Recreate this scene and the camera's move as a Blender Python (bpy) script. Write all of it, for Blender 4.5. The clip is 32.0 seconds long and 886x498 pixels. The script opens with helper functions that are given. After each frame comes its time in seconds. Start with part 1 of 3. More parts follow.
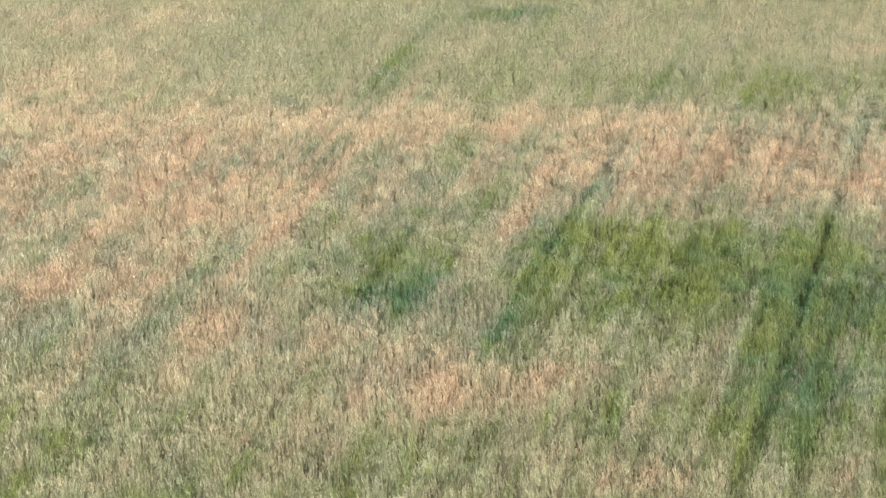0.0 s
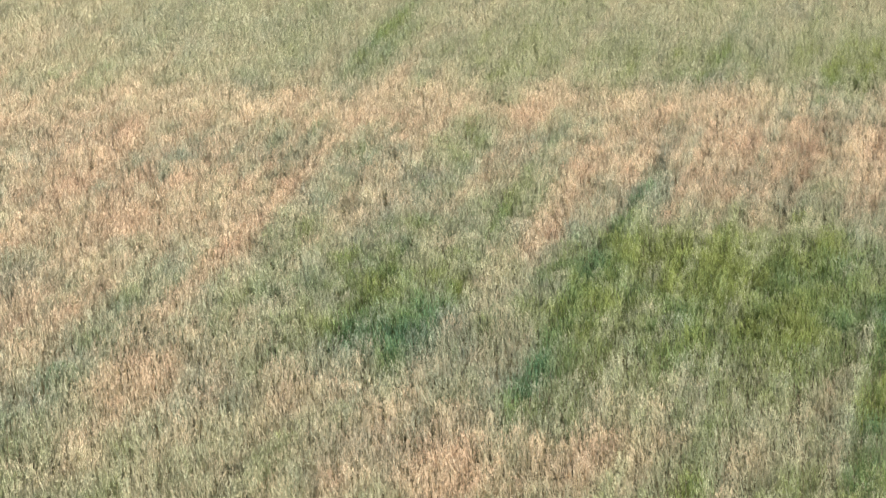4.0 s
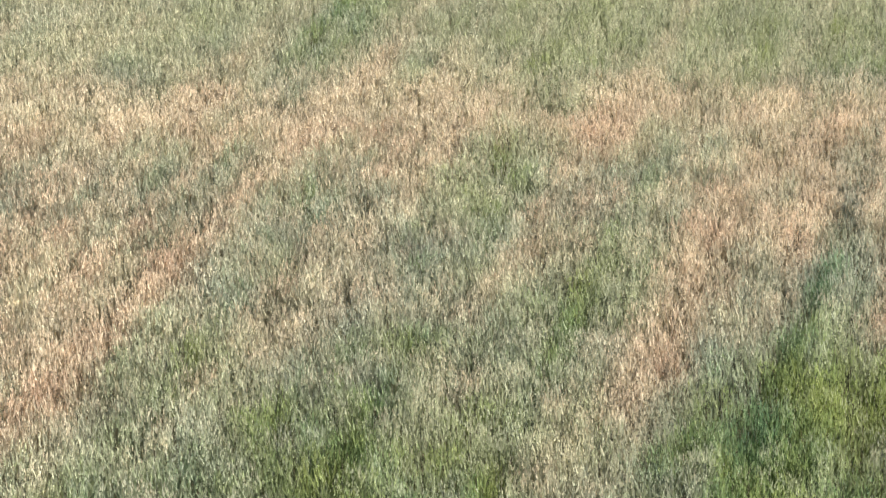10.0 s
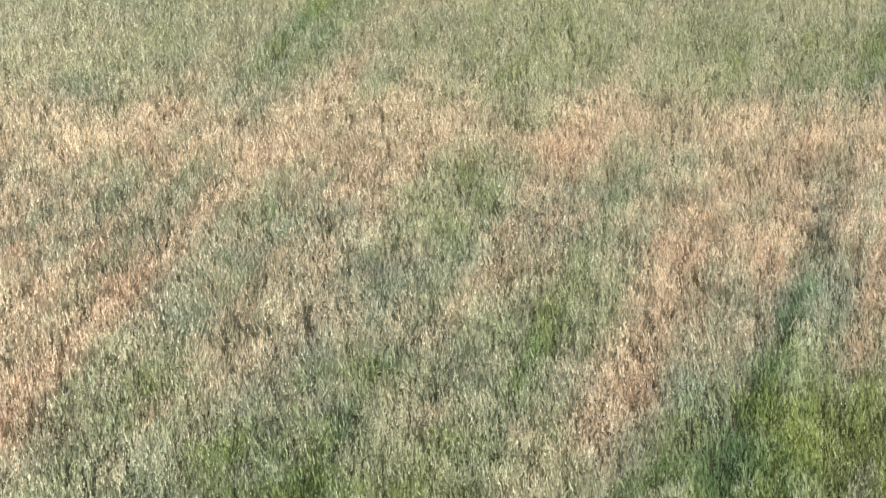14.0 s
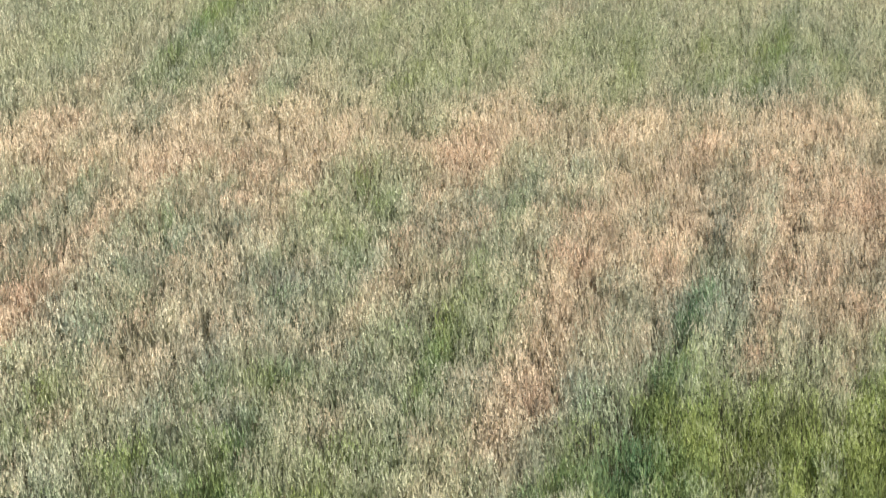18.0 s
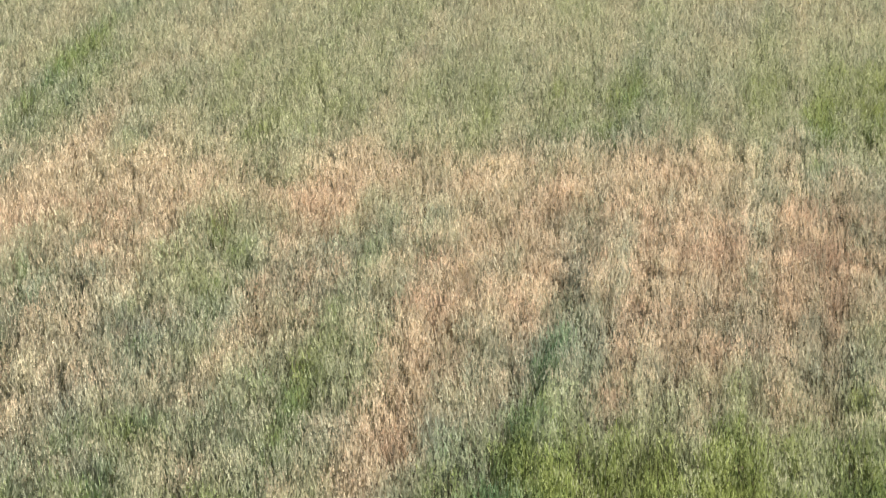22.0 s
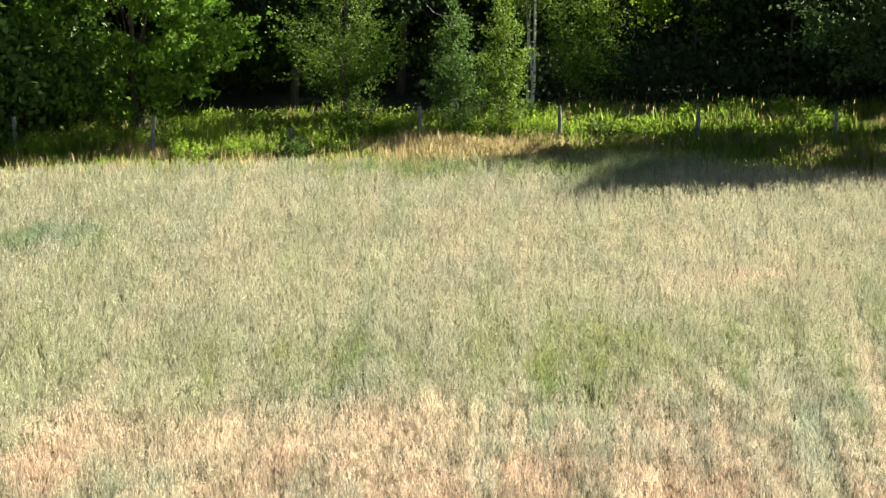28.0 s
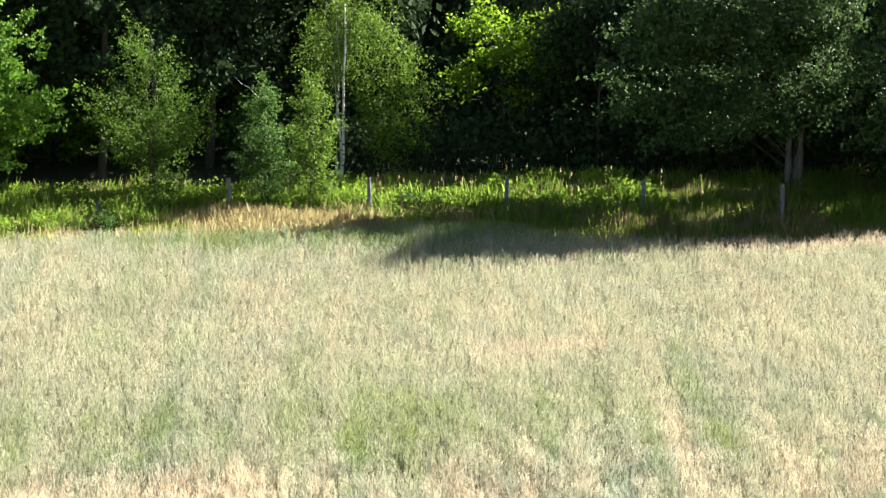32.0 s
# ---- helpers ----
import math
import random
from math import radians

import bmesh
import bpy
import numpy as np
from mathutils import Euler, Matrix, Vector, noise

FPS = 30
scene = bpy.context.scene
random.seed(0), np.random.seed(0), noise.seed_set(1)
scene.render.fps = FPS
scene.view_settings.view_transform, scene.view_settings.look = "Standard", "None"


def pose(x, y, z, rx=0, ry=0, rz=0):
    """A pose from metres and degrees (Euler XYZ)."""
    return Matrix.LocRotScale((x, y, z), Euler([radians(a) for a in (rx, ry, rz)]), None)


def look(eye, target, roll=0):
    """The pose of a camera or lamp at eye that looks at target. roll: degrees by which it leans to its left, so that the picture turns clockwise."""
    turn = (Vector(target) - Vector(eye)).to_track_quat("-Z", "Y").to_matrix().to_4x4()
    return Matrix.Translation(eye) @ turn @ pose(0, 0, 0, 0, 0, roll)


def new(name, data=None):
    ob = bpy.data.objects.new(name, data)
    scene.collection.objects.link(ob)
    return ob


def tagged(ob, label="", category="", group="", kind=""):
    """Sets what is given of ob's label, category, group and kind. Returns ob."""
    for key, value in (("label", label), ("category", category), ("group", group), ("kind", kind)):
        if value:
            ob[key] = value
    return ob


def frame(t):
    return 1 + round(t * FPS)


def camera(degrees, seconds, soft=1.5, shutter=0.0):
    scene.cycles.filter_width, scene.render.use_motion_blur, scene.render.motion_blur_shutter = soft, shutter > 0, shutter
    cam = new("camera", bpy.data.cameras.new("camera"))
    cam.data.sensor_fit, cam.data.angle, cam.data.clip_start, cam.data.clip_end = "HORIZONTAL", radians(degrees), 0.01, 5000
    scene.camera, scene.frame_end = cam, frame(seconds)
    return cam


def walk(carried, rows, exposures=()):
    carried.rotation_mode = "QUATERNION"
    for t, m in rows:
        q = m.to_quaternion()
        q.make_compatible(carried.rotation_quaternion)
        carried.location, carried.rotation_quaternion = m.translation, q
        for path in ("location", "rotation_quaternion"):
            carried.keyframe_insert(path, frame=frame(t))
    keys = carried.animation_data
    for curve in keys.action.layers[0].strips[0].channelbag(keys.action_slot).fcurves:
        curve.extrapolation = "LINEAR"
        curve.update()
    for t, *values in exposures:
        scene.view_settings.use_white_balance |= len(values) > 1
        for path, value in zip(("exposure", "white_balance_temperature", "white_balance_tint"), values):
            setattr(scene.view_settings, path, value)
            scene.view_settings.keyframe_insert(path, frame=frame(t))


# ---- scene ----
cam = camera(17.658, 32.0, soft=1.5)
# seconds, x, y, z, tilt, roll, heading
PATH = [
    (0, 0.920, -74.129, 32.443, 76.337, -0.043, 0.414),
    (0.5, 0.814, -70.836, 31.600, 76.337, -0.099, 0.391),
    (1, 0.705, -67.487, 30.773, 76.341, -0.110, 0.355),
    (1.5, 0.643, -64.034, 30.021, 76.336, -0.103, 0.342),
    (2, 0.611, -60.577, 29.214, 76.342, -0.103, 0.348),
    (2.5, 0.555, -56.953, 28.416, 76.370, -0.091, 0.346),
    (3, 0.520, -53.262, 27.618, 76.395, -0.078, 0.367),
    (3.5, 0.517, -49.438, 26.795, 76.417, -0.020, 0.373),
    (4, 0.471, -45.699, 26.055, 76.420, 0.004, 0.369),
    (4.5, 0.390, -41.990, 25.304, 76.440, 0.002, 0.340),
    (6.5, 0.115, -26.100, 21.642, 76.528, -0.056, 0.312),
    (7, 0.070, -22.368, 20.665, 76.491, -0.045, 0.290),
    (7.5, 0.069, -18.709, 19.672, 76.509, -0.007, 0.318),
    (8, 0.061, -15.004, 18.802, 76.504, 0.058, 0.325),
    (8.5, 0.050, -11.327, 18.149, 76.481, 0.107, 0.345),
    (9, -0.011, -7.607, 17.747, 76.463, 0.098, 0.329),
    (9.5, -0.062, -4.080, 17.771, 76.444, 0.049, 0.304),
    (10, -0.082, -1.566, 17.910, 76.423, 0.004, 0.316),
    (10.5, -0.104, -0.389, 17.957, 76.421, -0.001, 0.300),
    (11, -0.067, -0.005, 17.941, 76.357, 0.012, 0.287),
    (11.5, -0.064, 0.065, 17.934, 76.390, 0.039, 0.273),
    (12, -0.024, 0.068, 17.936, 76.391, 0.040, 0.252),
    (12.5, -0.005, 0.052, 17.931, 76.408, -0.008, 0.154),
    (13, -0.003, 0.000, 17.960, 76.393, -0.170, -0.003),
    (13.5, 0.010, -0.023, 17.919, 76.450, -0.084, -0.152),
    (15.5, 0.027, -0.005, 17.911, 76.535, -0.065, -0.931),
    (16, 0.008, -0.013, 17.919, 76.545, -0.085, -1.263),
    (16.5, 0.009, -0.014, 17.935, 76.556, -0.116, -1.542),
    (17, -0.006, -0.037, 17.935, 76.584, -0.115, -1.840),
    (17.5, -0.018, -0.041, 17.958, 76.584, -0.130, -2.146),
    (18, -0.038, -0.045, 17.952, 76.595, -0.167, -2.445),
    (18.5, -0.043, -0.065, 17.960, 76.607, -0.188, -2.732),
    (19, -0.046, -0.055, 17.978, 76.606, -0.172, -3.022),
    (19.5, -0.025, -0.068, 17.993, 76.604, -0.192, -3.282),
    (20, -0.030, -0.074, 18.006, 76.597, -0.220, -3.628),
    (20.5, -0.009, -0.027, 18.001, 76.692, -0.234, -4.007),
    (21, -0.013, -0.076, 18.027, 76.924, -0.237, -4.461),
    (21.5, -0.010, -0.092, 18.054, 77.158, -0.228, -4.908),
    (22, -0.023, -0.104, 18.068, 77.445, -0.235, -5.377),
    (22.5, -0.000, -0.053, 18.060, 77.948, -0.240, -5.859),
    (23, -0.017, -0.051, 18.045, 78.496, -0.257, -6.372),
    (23.5, -0.032, -0.029, 18.032, 79.040, -0.266, -6.888),
    (24, -0.002, -0.005, 18.017, 79.585, -0.255, -7.380),
    (24.5, -0.003, -0.080, 18.048, 80.059, -0.229, -7.840),
    (25, 0.019, 0.014, 18.076, 80.470, -0.140, -8.278),
    (25.5, 0.056, 0.015, 18.116, 80.834, -0.083, -8.680),
    (27.5, 0.183, 0.081, 18.153, 82.272, 0.065, -10.425),
    (28, 0.201, 0.054, 18.168, 82.548, 0.079, -10.893),
    (28.5, 0.231, 0.074, 18.146, 82.756, 0.094, -11.386),
    (29, 0.233, 0.111, 18.091, 82.989, 0.117, -11.889),
    (29.5, 0.264, 0.129, 18.083, 83.169, 0.121, -12.362),
    (30, 0.265, 0.108, 18.083, 83.339, 0.127, -12.863),
    (30.5, 0.258, 0.169, 18.079, 83.511, 0.124, -13.375),
    (31, 0.281, 0.130, 18.059, 83.708, 0.144, -13.853),
    (31.5, 0.330, 0.135, 18.023, 83.902, 0.141, -14.314),
    (32, 0.339, 0.143, 18.041, 84.042, 0.127, -14.671),
]
EXPOSURES = [(0, 2.03, 6500, 10), (6, 1.99, 6450, 10), (11, 1.95, 6250, 10), (18, 1.93, 6280, 10), (22, 1.91, 6550, 10),
             (25.5, 1.97, 6560, 10), (28, 2.42, 6850, 10), (30, 2.56, 6500, 10), (32, 2.72, 6350, 10)]
walk(cam, [(t, pose(x, y, z, rx, ry, rz)) for t, x, y, z, rx, ry, rz in PATH], EXPOSURES)

# ---- light ----
SUN_AZ, SUN_EL = radians(70), radians(28)      # azimuth from +y towards +x
sun_dir = Vector((math.sin(SUN_AZ) * math.cos(SUN_EL), math.cos(SUN_AZ) * math.cos(SUN_EL), math.sin(SUN_EL)))
world = bpy.data.worlds.new("sky")
scene.world = world
world.use_nodes = True
wn = world.node_tree
sky = wn.nodes.new("ShaderNodeTexSky")
sky.sky_type, sky.sun_disc = "NISHITA", False
sky.sun_elevation, sky.sun_rotation = SUN_EL, SUN_AZ
wn.links.new(sky.outputs[0], wn.nodes["Background"].inputs[0])
wn.nodes["Background"].inputs[1].default_value = 0.021
lamp = bpy.data.lights.new("sun", "SUN")
lamp.energy, lamp.angle, lamp.color = 5.0, radians(0.53), (1.0, 0.94, 0.85)
sun = new("sun", lamp)
sun.matrix_world = look(sun_dir * 300, (0, 0, 0))


# ---- materials ----
def node_material(name):
    m = bpy.data.materials.new(name)
    m.use_nodes = True
    nt = m.node_tree
    nt.nodes.clear()
    return m, nt


def add(nt, kind, **props):
    n = nt.nodes.new(kind)
    for k, v in props.items():
        if k == "blend_type":
            n.blend_type = v
        elif k == "data_type":
            n.data_type = v
        elif k == "operation":
            n.operation = v
        elif k == "attribute_name":
            n.attribute_name = v
    return n


def ramp(nt, fac, stops):
    n = nt.nodes.new("ShaderNodeValToRGB")
    el = n.color_ramp.elements
    while len(el) < len(stops):
        el.new(0.5)
    for e, (p, c) in zip(el, stops):
        e.position, e.color = p, (*c, 1)
    nt.links.new(fac, n.inputs[0])
    return n.outputs[0]


def mix_rgb(nt, fac, a, b, mode="MIX"):
    n = nt.nodes.new("ShaderNodeMix")
    n.data_type, n.blend_type = "RGBA", mode
    for sock, v in ((0, fac), (6, a), (7, b)):
        if isinstance(v, (int, float)):
            n.inputs[sock].default_value = v
        elif isinstance(v, tuple):
            n.inputs[sock].default_value = (*v, 1)
        else:
            nt.links.new(v, n.inputs[sock])
    return n.outputs[2]


def noise_tex(nt, scale, detail=4, rough=0.6, stretch=(1, 1, 1)):
    tc = nt.nodes.new("ShaderNodeTexCoord")
    mp = nt.nodes.new("ShaderNodeMapping")
    mp.inputs["Scale"].default_value = stretch
    nt.links.new(tc.outputs["Object"], mp.inputs[0])
    n = nt.nodes.new("ShaderNodeTexNoise")
    n.inputs["Scale"].default_value, n.inputs["Detail"].default_value, n.inputs["Roughness"].default_value = scale, detail, rough
    nt.links.new(mp.outputs[0], n.inputs["Vector"])
    return n.outputs["Fac"]


def finish(nt, colour, rough=0.7, through_light=0.0, bump=None, bump_strength=0.3, spec=0.3):
    """Principled surface, with a share of light passing through thin leaves."""
    out = nt.nodes.new("ShaderNodeOutputMaterial")
    p = nt.nodes.new("ShaderNodeBsdfPrincipled")
    p.inputs["Roughness"].default_value = rough
    p.inputs["Specular IOR Level"].default_value = spec
    nt.links.new(colour, p.inputs["Base Color"])
    if bump is not None:
        b = nt.nodes.new("ShaderNodeBump")
        b.inputs["Strength"].default_value, b.inputs["Distance"].default_value = bump_strength, 0.02
        nt.links.new(bump, b.inputs["Height"])
        nt.links.new(b.outputs[0], p.inputs["Normal"])
    if through_light:
        tr = nt.nodes.new("ShaderNodeBsdfTranslucent")
        nt.links.new(colour, tr.inputs[0])
        mx = nt.nodes.new("ShaderNodeMixShader")
        mx.inputs[0].default_value = through_light
        nt.links.new(p.outputs[0], mx.inputs[1])
        nt.links.new(tr.outputs[0], mx.inputs[2])
        nt.links.new(mx.outputs[0], out.inputs[0])
    else:
        nt.links.new(p.outputs[0], out.inputs[0])


def oat_material():
    m, nt = node_material("oat_plant")
    at = add(nt, "ShaderNodeAttribute", attribute_name="growth")   # r ripeness, g blue or yellow cast, b chance
    sep = nt.nodes.new("ShaderNodeSeparateColor")
    nt.links.new(at.outputs["Color"], sep.inputs[0])
    geo = nt.nodes.new("ShaderNodeNewGeometry")
    lush = mix_rgb(nt, sep.outputs[1], (0.112, 0.216, 0.122), (0.245, 0.285, 0.096))
    pale = mix_rgb(nt, sep.outputs[1], (0.330, 0.360, 0.286), (0.380, 0.392, 0.258))
    straw = ramp(nt, sep.outputs[2], [(0.0, (0.50, 0.365, 0.262)), (0.5, (0.57, 0.452, 0.326)), (1.0, (0.60, 0.508, 0.368))])
    early, late = nt.nodes.new("ShaderNodeMapRange"), nt.nodes.new("ShaderNodeMapRange")
    early.inputs[2].default_value, late.inputs[1].default_value = 0.30, 0.30
    nt.links.new(sep.outputs[0], early.inputs[0])
    nt.links.new(sep.outputs[0], late.inputs[0])
    late.inputs[2].default_value = 0.85
    col = mix_rgb(nt, late.outputs[0], mix_rgb(nt, early.outputs[0], lush, pale), straw)
    tuft = nt.nodes.new("ShaderNodeMapRange")
    tuft.inputs[3].default_value, tuft.inputs[4].default_value = 0.60, 1.27
    nt.links.new(at.outputs["Alpha"], tuft.inputs[0])
    val = nt.nodes.new("ShaderNodeMapRange")
    val.inputs[3].default_value, val.inputs[4].default_value = 0.88, 1.12
    nt.links.new(geo.outputs["Random Per Island"], val.inputs[0])
    vm = nt.nodes.new("ShaderNodeVectorMath")
    vm.operation = "SCALE"
    nt.links.new(col, vm.inputs[0])
    both = nt.nodes.new("ShaderNodeMath")
    both.operation = "MULTIPLY"
    nt.links.new(val.outputs[0], both.inputs[0])
    nt.links.new(tuft.outputs[0], both.inputs[1])
    nt.links.new(both.outputs[0], vm.inputs["Scale"])
    finish(nt, vm.outputs[0], 0.8, 0.25, spec=0.08)
    return m


def leaf_material(name, dark, mid, light, through_light=0.32, rough=0.5):
    m, nt = node_material(name)
    geo = nt.nodes.new("ShaderNodeNewGeometry")
    col = ramp(nt, geo.outputs["Random Per Island"], [(0.0, dark), (0.5, mid), (1.0, light)])
    patch = noise_tex(nt, 0.7, 3)
    col = mix_rgb(nt, 0.5, col, ramp(nt, patch, [(0.3, tuple(c * 0.7 for c in mid)), (0.7, tuple(min(1, c * 1.3) for c in mid))]))
    finish(nt, col, rough + 0.1, through_light, spec=0.12)
    return m


def bark_material(name, dark, light, scale=9.0):
    m, nt = node_material(name)
    n = noise_tex(nt, scale, 6, 0.7, (1, 1, 0.25))
    col = ramp(nt, n, [(0.3, dark), (0.7, light)])
    finish(nt, col, 0.9, bump=n, bump_strength=0.8)
    return m


def birch_material():
    m, nt = node_material("birch_bark")
    n = noise_tex(nt, 5.0, 5, 0.75, (1, 1, 2.2))
    col = ramp(nt, n, [(0.40, (0.04, 0.035, 0.03)), (0.48, (0.62, 0.60, 0.56)), (0.8, (0.80, 0.78, 0.74))])
    finish(nt, col, 0.8, bump=n, bump_strength=0.3)
    return m


def ground_material():
    m, nt = node_material("soil")
    big = noise_tex(nt, 0.25, 4)
    fine = noise_tex(nt, 9.0, 6, 0.7)
    col = ramp(nt, fine, [(0.3, (0.045, 0.034, 0.022)), (0.7, (0.13, 0.10, 0.06))])
    col = mix_rgb(nt, big, col, mix_rgb(nt, fine, (0.07, 0.085, 0.03), (0.24, 0.20, 0.11)))
    finish(nt, col, 0.95, bump=fine, bump_strength=0.6)
    return m


def floor_material():
    m, nt = node_material("forest_litter")
    fine = noise_tex(nt, 7.0, 6, 0.7)
    col = ramp(nt, fine, [(0.3, (0.018, 0.020, 0.010)), (0.7, (0.075, 0.070, 0.032))])
    finish(nt, col, 0.95, bump=fine, bump_strength=0.6)
    return m


OAT = oat_material()
SOIL = ground_material()
LITTER = floor_material()
LEAF_BRIGHT = leaf_material("aspen_leaf", (0.040, 0.100, 0.012), (0.105, 0.215, 0.022), (0.215, 0.350, 0.045))
LEAF_WILLOW = leaf_material("willow_leaf", (0.040, 0.092, 0.014), (0.094, 0.178, 0.022), (0.205, 0.290, 0.045))
LEAF_BIRCH = leaf_material("birch_leaf", (0.045, 0.092, 0.012), (0.115, 0.200, 0.024), (0.240, 0.330, 0.050))
LEAF_ALDER = leaf_material("alder_leaf", (0.032, 0.080, 0.018), (0.078, 0.155, 0.032), (0.160, 0.250, 0.060))
LEAF_DARK = leaf_material("oak_leaf", (0.028, 0.054, 0.018), (0.054, 0.098, 0.030), (0.125, 0.190, 0.068), 0.32)
# darker than real foliage: the wood's shade is partly in this colour
LEAF_WOOD_SHADED = leaf_material("shaded_wood_leaf", (0.024, 0.043, 0.018), (0.034, 0.058, 0.023), (0.050, 0.082, 0.032), 0.18, 0.85)
# brighter than foliage: sunlight inside the wood is put into this colour
LEAF_SUN_GLIMPSE = leaf_material("sun_glimpse_leaf", (0.10, 0.19, 0.014), (0.17, 0.29, 0.02), (0.27, 0.40, 0.035), 0.5)
BARK = bark_material("bark", (0.035, 0.028, 0.022), (0.12, 0.10, 0.08))
BARK_GREY = bark_material("grey_bark", (0.07, 0.065, 0.06), (0.22, 0.20, 0.18))
BIRCH = birch_material()
POST = bark_material("weathered_wood", (0.06, 0.06, 0.068), (0.24, 0.235, 0.25), 14.0)


# ---- building helpers ----
SLOPE = 0.09
FIELD_END = 91.6


def ground_z(x, y):
    return SLOPE * np.clip(y, -160, 170)


def field_edge(x):
    """Where the crop ends: nearer under the oaks."""
    k = np.clip((x - 25.5) / 4.5, 0, 1)
    return 91.2 - 3.7 * k * k * (3 - 2 * k) + 0.35 * np.sin(x * 1.3) * np.sin(x * 0.47)


def mesh_object(name, verts, faces, material, parent=None, label=""):
    """One mesh object from arrays; faces is an (n, 3) or (n, 4) array."""
    me = bpy.data.meshes.new(name)
    verts, faces = np.asarray(verts, np.float32), np.asarray(faces, np.int32)
    n, k = faces.shape
    me.vertices.add(len(verts))
    me.vertices.foreach_set("co", verts.ravel())
    me.loops.add(n * k)
    me.loops.foreach_set("vertex_index", faces.ravel())
    me.polygons.add(n)
    me.polygons.foreach_set("loop_start", np.arange(n, dtype=np.int32) * k)
    me.update(calc_edges=True)
    me.materials.append(material)
    ob = new(name, me)
    if parent is not None:
        ob.parent = parent
    if label:
        tagged(ob, label)
    return ob


def part(name, bm, material, parent, label=""):
    me = bpy.data.meshes.new(name)
    bm.to_mesh(me)
    bm.free()
    me.materials.append(material)
    ob = new(name, me)
    ob.parent = parent
    if label:
        tagged(ob, label)
    return ob


def tube(points, radii, sides=8):
    """Vertices and quads of a tapering round limb along points."""
    vs, fs = [], []
    for i, p in enumerate(points):
        p = Vector(p)
        d = Vector(points[min(i + 1, len(points) - 1)]) - Vector(points[max(i - 1, 0)])
        q = d.to_track_quat("Z", "X")
        for s in range(sides):
            a = 2 * math.pi * s / sides
            vs.append(p + q @ Vector((math.cos(a) * radii[i], math.sin(a) * radii[i], 0)))
    for i in range(len(points) - 1):
        for s in range(sides):
            a, b = i * sides + s, i * sides + (s + 1) % sides
            fs.append((a, b, b + sides, a + sides))
    top = (len(points) - 1) * sides
    fs += [(top + 0, top + s, top + (s + 1) % sides, top + (s + 2) % sides) for s in range(1, sides - 2, 2)]
    return np.array([tuple(v) for v in vs]), np.array(fs)


def value_noise(x, y, seed):
    """Smooth noise in 0..1 with features about one unit across."""
    rng = np.random.default_rng(seed)
    g = rng.random((257, 257))
    xi, yi = np.floor(x).astype(int), np.floor(y).astype(int)
    fx, fy = x - xi, y - yi
    fx, fy = fx * fx * (3 - 2 * fx), fy * fy * (3 - 2 * fy)
    a, b = g[xi % 256, yi % 256], g[(xi + 1) % 256, yi % 256]
    c, d = g[xi % 256, (yi + 1) % 256], g[(xi + 1) % 256, (yi + 1) % 256]
    return (a * (1 - fx) + b * fx) * (1 - fy) + (c * (1 - fx) + d * fx) * fy


# ---- ground ----
def axis(lo, hi, near_lo, near_hi, step):
    near = np.arange(near_lo, near_hi + step, step)
    return np.r_[np.linspace(lo, near_lo, 14)[:-1], near, np.linspace(near_hi + step, hi, 14)[1:]]


def build_ground(name, xs, ys, lift, material, rough):
    gx, gy = np.meshgrid(xs, ys, indexing="ij")
    gz = ground_z(gx, gy) + lift + rough * (value_noise(gx / 1.3, gy / 1.3, 5) - 0.5)
    v = np.stack([gx, gy, gz], -1).reshape(-1, 3)
    nx, ny = gx.shape
    i = (np.arange(nx - 1)[:, None] * ny + np.arange(ny - 1)).ravel()
    return mesh_object(name, v, np.stack([i, i + ny, i + ny + 1, i + 1], -1), material)


ground = build_ground("ground", axis(-2500, 2500, -40, 70, 2.0), axis(-2500, 2500, 0, 140, 2.0), 0.0, SOIL, 0.08)
tagged(ground, "brown crumbly soil with straw under the crop", "ground", kind="structure")
wood_floor = build_ground("forest_floor", np.arange(-60, 131, 2.0), np.arange(99.0, 168, 1.5), 0.07, LITTER, 0.10)
tagged(wood_floor, "dark leaf litter on the shaded forest floor", "forest floor", kind="structure")

# ---- oat crop ----
TRACKS = (-4.4, -2.9, 3.3, 9.5, 11.2, 14.9, 20.8, 22.9)   # old wheel tracks, across the rows
ROW = 0.235       # drill rows lean this much towards +x for each metre of y


def blob(u, y, cu, cy, ru, ry):
    return np.exp(-(((u - cu) / ru) ** 2 + ((y - cy) / ry) ** 2))


# centre across rows, y, half widths, change of ripeness, change of cast
RIPE_NEAR = [
    (8.6, 24.5, 2.2, 4.0, 0.55, 0.0), (11.0, 26.0, 2.5, 3.0, 0.35, 0.1), (18.0, 17.5, 3.0, 2.5, 0.45, 0.0),
    (25.0, 17.0, 2.0, 3.0, 0.40, 0.0), (-9.3, 37.5, 3.0, 2.0, 0.35, 0.1), (-1.6, 32.0, 1.6, 3.0, 0.40, 0.2),
    (-4.0, 25.0, 4.0, 2.5, 0.25, 0.2), (-7.5, 47.0, 5.5, 5.0, 0.22, 0.0), (-12.0, 55.0, 6.0, 4.0, 0.30, 0.0),
    (3.2, 31.5, 1.1, 2.6, 0.34, 0.0), (-3.2, 45.3, 0.8, 1.6, 0.36, 0.0), (4.0, 22.0, 2.5, 4.0, 0.15, 0.3), (2.2, 53.0, 2.2, 3.0, 0.17, 0.0),
]
